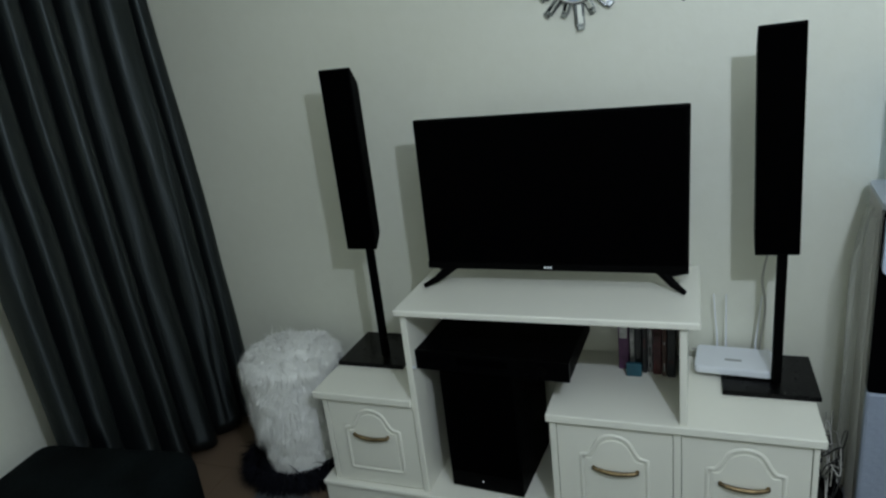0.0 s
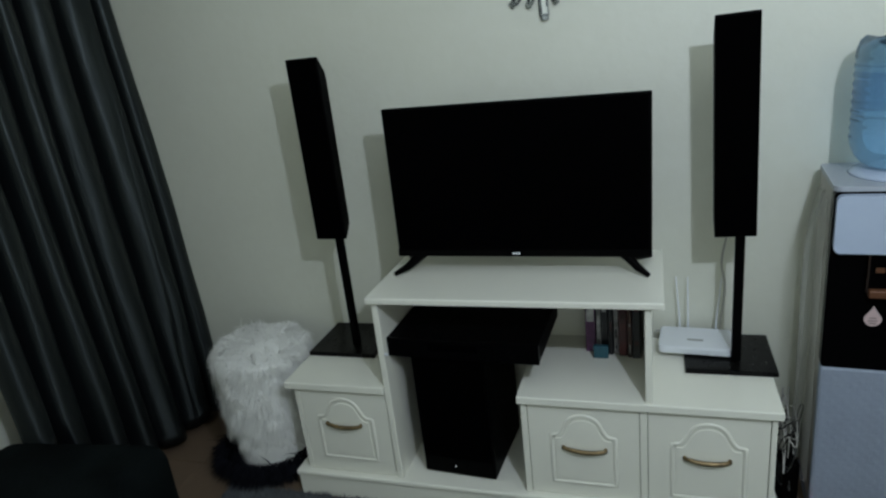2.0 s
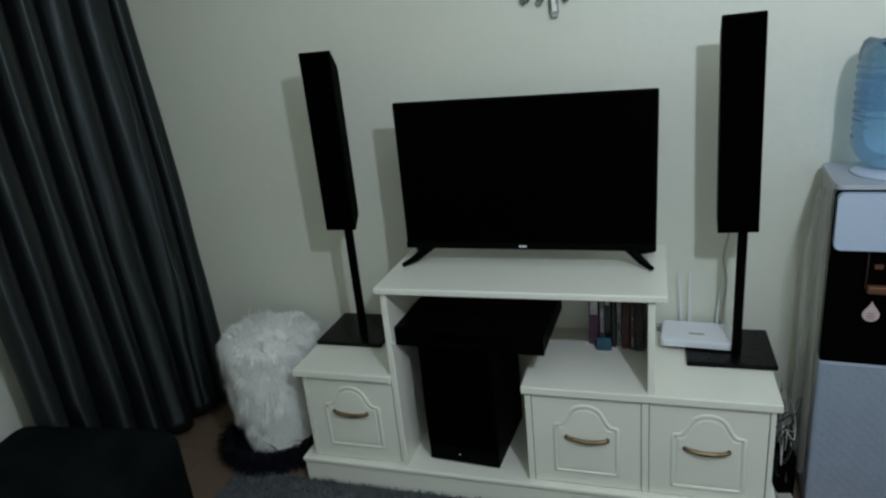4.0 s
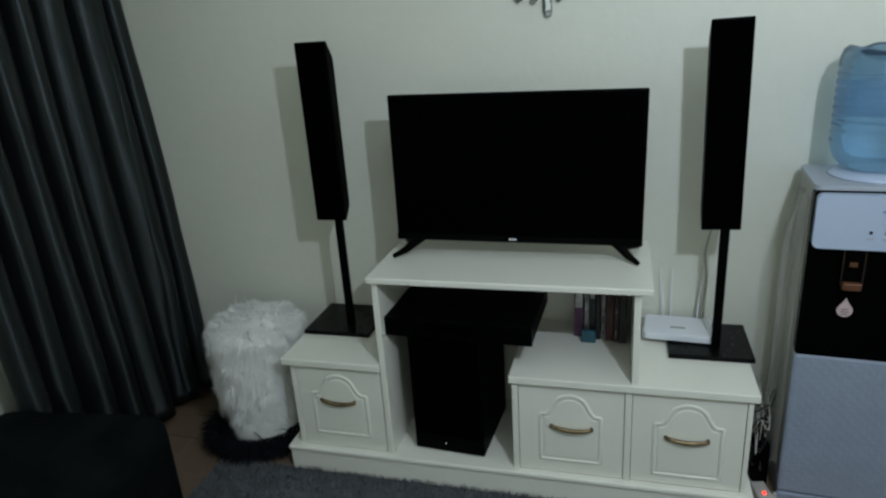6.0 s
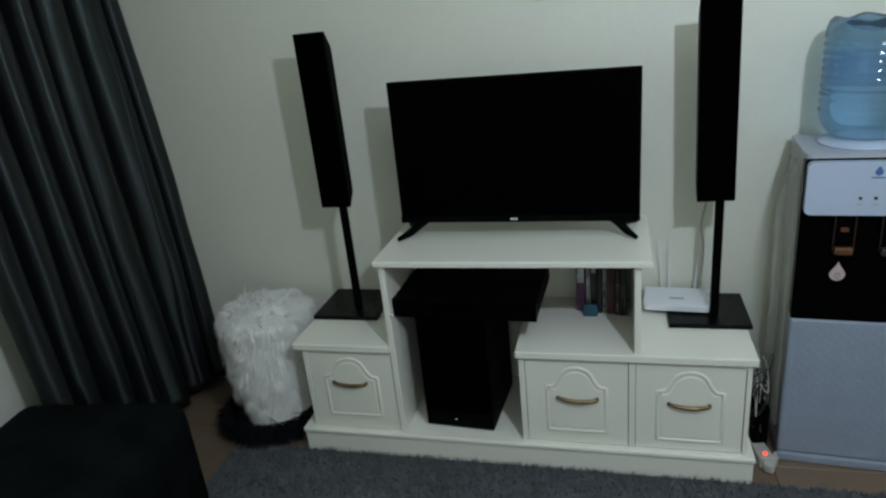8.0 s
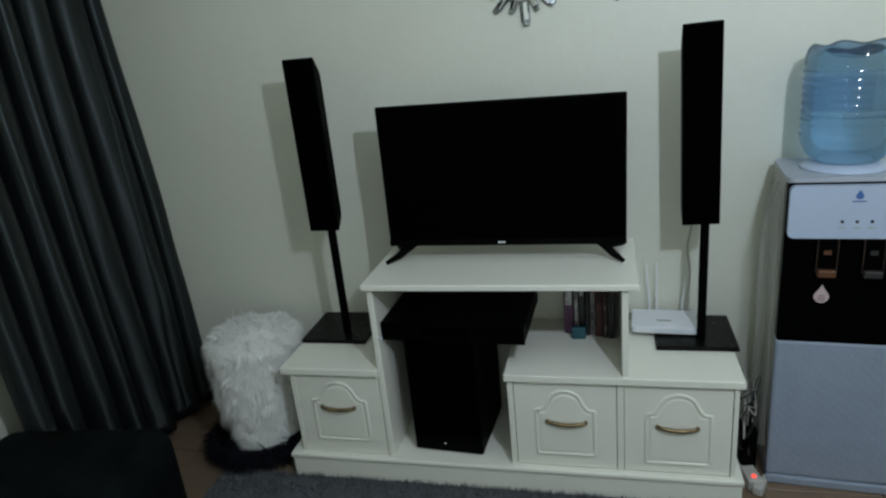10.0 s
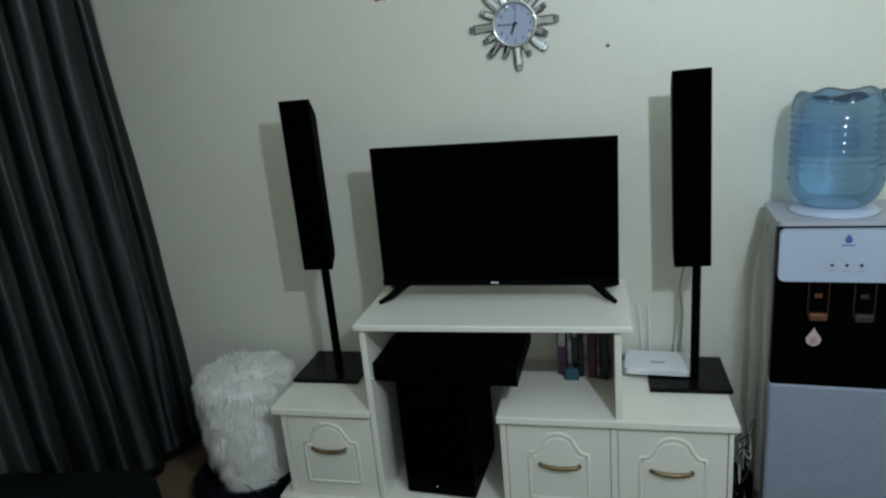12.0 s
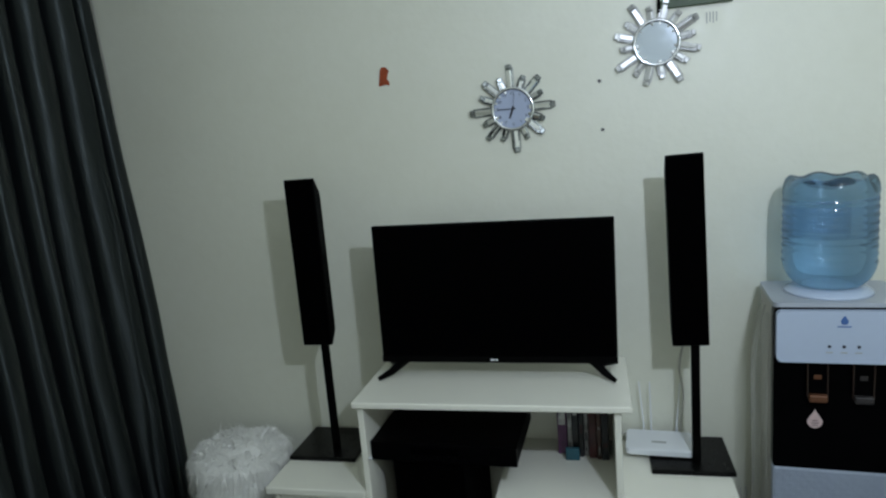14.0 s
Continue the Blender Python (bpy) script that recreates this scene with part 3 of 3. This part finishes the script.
# ---- dark seat ----
seat = thing("ottoman", "low dark plush ottoman with rounded edges", "ottoman", at=(-1.300, 1.256, 0), rz=7)
part("cushion", box(-0.55, 0, -0.75, 0, 0.14, 0.422, 0.065, 6), SOFA, seat, smooth=True)
part("base", box(-0.545, -0.010, -0.74, -0.010, 0.03, 0.24, 0.03), SOFA, seat)
for fx in (-0.5, -0.05):
    for fy in (-0.7, -0.05):
        part("foot", tube([(fx, fy, 0), (fx, fy, 0.04)], 0.02, 10), BLACK, seat)

# ---- rug ----
rug = tagged(part("rug", box(-1.405, 1.1, -0.4, 1.552, 0.0, 0.008, 0.003), RUG), "grey shaggy rug lying before the stand", "rug", kind="stuff")
roots = []
for k in range(70000):
    x, y = (rng.uniform(-1.40, 0.75), 1.549 - 0.56 * rng.random() ** 1.3) if k < 42000 else (rng.uniform(-1.40, 1.09), rng.uniform(-0.39, 1.53))
    roots.append(((x, y, 0.006), (0.0, 0.0, 1.0)))
part("pile", blades(roots, rng, 0.022, 0.0022, 0.55, 0.16, 2, clump=0.9), RUG, rug)

# ---- wall things ----
def sunburst(name, label, category, cx, cz, turn, seed, glass, strip_glass):
    s = thing(name, label, category, at=(cx, WALL_Y, cz))
    r = random.Random(seed)
    n = 16
    for k in range(n):
        a = 2 * math.pi * k / n + radians(turn)
        long, w = ((0.137, 0.0140), (0.110, 0.0122), (0.126, 0.0135), (0.110, 0.0122))[k % 4]
        long *= r.uniform(0.97, 1.03)
        ray = box(0.050, long - 0.010, -0.010, -0.004, -w, w, 0.003, 1)
        box(long - 0.014, long, -0.016, -0.005, -w * 0.75, w * 0.75, 0.003, 1, bm=ray)
        strip = box(0.050, long - 0.016, -0.0150, -0.0085, -w * 0.62, w * 0.62, 0.0025, 1)
        turn_ray = Matrix.Rotation(-a, 3, "Y") @ Matrix.Rotation(r.uniform(-0.42, 0.42), 3, "X") @ Matrix.Rotation(r.uniform(-0.03, 0.03), 3, "Z")
        bmesh.ops.rotate(strip, cent=(0.08, -0.009, 0), matrix=Matrix.Rotation(r.uniform(-0.3, 0.3), 3, "X") @ Matrix.Rotation(r.uniform(-0.06, 0.06), 3, "Z"), verts=strip.verts)
        for piece in (ray, strip):
            bmesh.ops.rotate(piece, cent=(0, 0, 0), matrix=turn_ray, verts=piece.verts)
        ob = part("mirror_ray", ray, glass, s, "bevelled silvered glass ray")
        part("mirror_strip", strip, strip_glass, ob)
    ring = [(0.0645 * math.cos(a), -0.018, 0.0645 * math.sin(a)) for a in (2 * math.pi * k / 48 for k in range(48))]
    part("rim", tube(ring, 0.0055, 8, closed=True), CHROME, s, "chrome rim", smooth=True)
    part("back_plate", prism([(0.066 * math.cos(a), 0.066 * math.sin(a)) for a in (2 * math.pi * k / 40 for k in range(40))], -0.010, 0.0), CHROME, s)
    disc = prism([(0.062 * math.cos(a), 0.062 * math.sin(a)) for a in (2 * math.pi * k / 40 for k in range(40))], -0.015, -0.0102)
    return s, disc


clock, disc = sunburst("wall_clock", "sunburst wall clock with mirror rays and pale face", "clock", -0.300, 1.546, 2, 3, SILVERED_DARK, MIRROR)
face = part("dial", disc, FACE, clock, "pale blue-white dial with black numbers")
for k in range(1, 13):
    a = math.pi / 2 - 2 * math.pi * k / 12
    words(str(k), 0.0135, (0.048 * math.cos(a), -0.0156, 0.048 * math.sin(a)), INK, face, "numeral")


def hand(name, hour_angle, length, width, tail, y):
    bm = prism([(-width, -tail), (width, -tail), (width * 0.6, length), (-width * 0.6, length)], y, y + 0.0008)
    bmesh.ops.rotate(bm, cent=(0, 0, 0), matrix=Matrix.Rotation(radians(hour_angle), 3, "Y"), verts=bm.verts)
    part(name, bm, INK, clock)


hand("hour_hand", 202, 0.032, 0.0042, 0.008, -0.0175)
hand("minute_hand", 270, 0.047, 0.0018, 0.010, -0.0185)
hand("second_hand", 10, 0.045, 0.0006, 0.015, -0.0192)
part("hub", tube([(0, -0.020, 0), (0, -0.015, 0)], 0.0042, 12), INK, clock)
mirror, disc = sunburst("wall_mirror", "round silver sunburst mirror hanging above the clock", "mirror", 0.142, 1.702, 31, 8, SILVERED, FROSTED)
part("mirror_glass", disc, LOOKING, mirror, "round mirror glass")

for hx, hz in ((-0.0285, 1.607), (-0.024, 1.458)):
    h = tagged(part("wall_plug", tube([(hx, WALL_Y - 0.003, hz), (hx, WALL_Y + 0.004, hz)], [0.0058, 0.0058], 10), PLUG), "small grey plastic plug in the wall", "wall plug", "plugs in the wall")
chip = [(-0.020, -0.030), (0.006, -0.026), (0.016, -0.030), (0.017, -0.018), (0.010, -0.008), (0.014, 0.008), (0.019, 0.018), (0.008, 0.030), (-0.006, 0.031), (-0.012, 0.020)]
tagged(part("paint_chip", prism([(-0.723 + a, 1.688 + b) for a, b in chip], WALL_Y - 0.003, WALL_Y + 0.002), BRICK), "small orange bare patch where paint came off", "wall patch")
pic = thing("picture_frame", "dark green framed picture hanging over the mirror", "picture", at=(0.25, WALL_Y, 1.80), rz=0)
part("frame", box(-0.095, 0.105, -0.016, -0.001, -0.004, 0.02, 0.002), GREEN, pic)
part("edge_strip", box(-0.103, -0.096, -0.018, -0.001, -0.012, 0.28, 0.001), BLACK, pic)
part("panel", box(-0.090, 0.100, -0.010, -0.001, 0.018, 0.28), GREEN, pic)
note = tagged(part("wall_print", box(0.279, 0.321, WALL_Y - 0.0012, WALL_Y + 0.001, 1.735, 1.780), WALL), "small pale square paper with faint grey print", "note")
for k in range(4):
    part("print_bar", box(0.284 + 0.009 * k, 0.287 + 0.009 * k, WALL_Y - 0.002, WALL_Y - 0.001, 1.742 + 0.004 * (k % 2), 1.774), GREYBAR, note)

# ---- router ----
router = thing("wifi_router", "white wifi router with upright antennas on the speaker base", "router", at=(0.112, 1.876, 0.4388), rz=-4)
bm = prism(rounded(-0.101, 0.101, -0.066, 0.072, 0.014), 0.004, 0.026, axis="z")
bmesh.ops.bevel(bm, geom=list(bm.edges), offset=0.003, segments=2, affect="EDGES")
part("case", bm, WHITEP, router)
part("label_bar", box(-0.022, 0.022, -0.018, -0.008, 0.0258, 0.0266), GREYBAR, router)
for ax, lean in ((-0.046, 0.012), (-0.022, 0.002), (0.058, -0.012)):
    part("antenna", tube([(ax, 0.069, 0.012), (ax, 0.071, 0.05), (ax - lean, 0.074, 0.192)], [0.0034, 0.0026, 0.0016], 8), WHITEP, router, smooth=True)
for fx in (-0.08, 0.08):
    for fy in (-0.045, 0.045):
        part("foot", tube([(fx, fy, 0), (fx, fy, 0.006)], 0.006, 8), WHITEP, router)

# ---- books and cases ----
book_rng = random.Random(5)
x = -0.205
SHELF = (("violet", "violet patterned", 0.030, 0.19, 0.13, "white"), ("white", "white", 0.014, 0.20, 0.115, "grey"), ("dark", "black", 0.021, 0.20, 0.145, "white"),
         ("dark", "black", 0.013, 0.19, 0.150, "wine"), ("grey", "grey", 0.014, 0.19, 0.14, "dark"), ("wine", "dark red", 0.024, 0.20, 0.155, "brown"),
         ("brown", "dark brown", 0.013, 0.19, 0.165, "grey"), ("dark", "black", 0.022, 0.195, 0.17, "wine"))
for key, word, w, h, d, bar in SHELF:
    bk = thing("book", word + " book standing upright under the shelf", "book", "books under the shelf")
    y0 = 1.945 - 0.8 * d
    part("cover", box(x, x + w, y0, 1.945, 0.4242, 0.4242 + h, 0.002, 1), BOOKS[key], bk)
    part("pages", box(x + 0.002, x + w - 0.002, y0 + 0.004, 1.947, 0.4242 + h - 0.001, 0.4242 + h + 0.001), WHITEP, bk)
    for _ in range(2):
        z, tall = book_rng.uniform(0.44, 0.58), book_rng.uniform(0.006, 0.030)
        part("spine_bar", box(x + 0.004, x + w - 0.004, y0 - 0.0008, y0 + 0.002, z, z + tall), BOOKS[bar], bk)
    x += w + 0.0015
case = thing("disc_case", "small teal plastic case leaning before the books", "case")
part("shell", box(-0.180, -0.136, 1.800, 1.816, 0.4242, 0.465, 0.003), TEAL, case)


# ---- cables and clutter beside the dispenser ----
def cable(points, radius, material, label):
    return tagged(part("cable", tube(curve(points), radius, 6), material, smooth=True), label, "cable")


cable([(-1.80, 1.968, 2.6), (-1.785, 1.968, 2.0), (-1.772, 1.968, 1.72), (-1.774, 1.968, 1.45)], 0.0016, CABLEW, "thin pale cord hanging beside the curtain")
cable([(0.198, 1.815, 0.86), (0.190, 1.88, 0.78), (0.186, 1.945, 0.68), (0.196, 1.945, 0.60), (0.186, 1.94, 0.48), (0.18, 1.944, 0.424)], 0.0032, CABLEW, "thin white speaker cable hanging behind the pole")
cable([(0.0, 1.944, 0.452), (0.06, 1.944, 0.455), (0.14, 1.944, 0.452), (0.20, 1.945, 0.45)], 0.0025, CABLEW, "white network cable behind the router")
strip = thing("power_strip", "white power strip standing on the floor with red light", "power strip", at=(0.362, 1.655, 0), rz=12)
part("case", box(-0.022, 0.022, -0.02, 0.20, 0.0, 0.04, 0.006), CABLEW, strip)
part("switch", box(-0.004, 0.004, -0.004, 0.005, 0.039, 0.044, 0.001), REDLED, strip, "glowing red switch")
for k in range(2):
    part("plug", box(-0.018, 0.018, 0.05 + 0.07 * k, 0.09 + 0.07 * k, 0.039, 0.085, 0.006), BLACK, strip, "black adapter plug")
plug = thing("mains_plug", "beige mains plug lying by the power strip", "plug", at=(0.376, 1.640, 0.0), rz=-25)
part("body", box(-0.016, 0.016, -0.030, 0.030, 0.0, 0.034, 0.008, 3), CABLEW, plug)
part("collar", tube([(0, 0.028, 0.017), (0, 0.055, 0.020)], [0.008, 0.005], 8), CABLEW, plug)
pack = thing("power_adapter", "black power adapter among the tangled cables", "adapter", at=(0.352, 1.745, 0.0), rz=8)
part("case", box(-0.024, 0.024, -0.035, 0.035, 0.0, 0.165, 0.006), BLACK, pack)
rng = random.Random(21)
for k in range(16):
    a = (rng.uniform(0.335, 0.385), rng.uniform(1.72, 1.9), rng.uniform(0.05, 0.10))
    mid = [(rng.uniform(0.325, 0.392), rng.uniform(1.68, 1.92), rng.uniform(0.08, 0.30)) for _ in range(3)]
    b = (rng.uniform(0.33, 0.39), 1.94, rng.uniform(0.10, 0.28))
    cable([a, *mid, b], 0.0018, CABLEW if k % 2 else CABLEB, "tangled mains cable between stand and dispenser" if k % 2 else "black mains cable in the tangle by the dispenser")


def wrap_mesh():
    bm = bmesh.new()
    grid = []
    for j in range(31):
        v = j / 30
        z = 0.10 + 0.82 * v
        row = []
        for i in range(41):
            u = i / 40
            out = 0.030 * math.sin(math.pi * min(1, (1 - v) * 4) / 2) * math.sin(math.pi * u) ** 0.7
            row.append(bm.verts.new((DX0 - 0.003 - out - 0.008 * noise.noise((u * 9, v * 1.6, 1)) - 0.006 * math.sin(17 * u + 1.5 * v + 2 * noise.noise((u * 3, v * 3, 5))), 0.03 + 0.20 * u, z)))
        grid.append(row)
    for a, b in zip(grid, grid[1:]):
        for i in range(40):
            bm.faces.new((a[i], a[i + 1], b[i + 1], b[i]))
    return bm


part("plastic_wrap", wrap_mesh(), WRAP, disp, "clear protective film coming off the side", smooth=True)

# ---- floor tiles ----
tile_mesh = bpy.data.meshes.new("tile")
bm = box(-0.1635, 0.1635, -0.1635, 0.1635, -0.008, 0.0, 0.0015, 1)
bm.to_mesh(tile_mesh)
bm.free()
tile_mesh.materials.append(TILE)
for i in range(11):
    for j in range(11):
        t = new("tile", tile_mesh)
        t.parent = floor
        t.location = (-1.76 + 0.33 * i, 1.815 - 0.33 * j, 0.0)
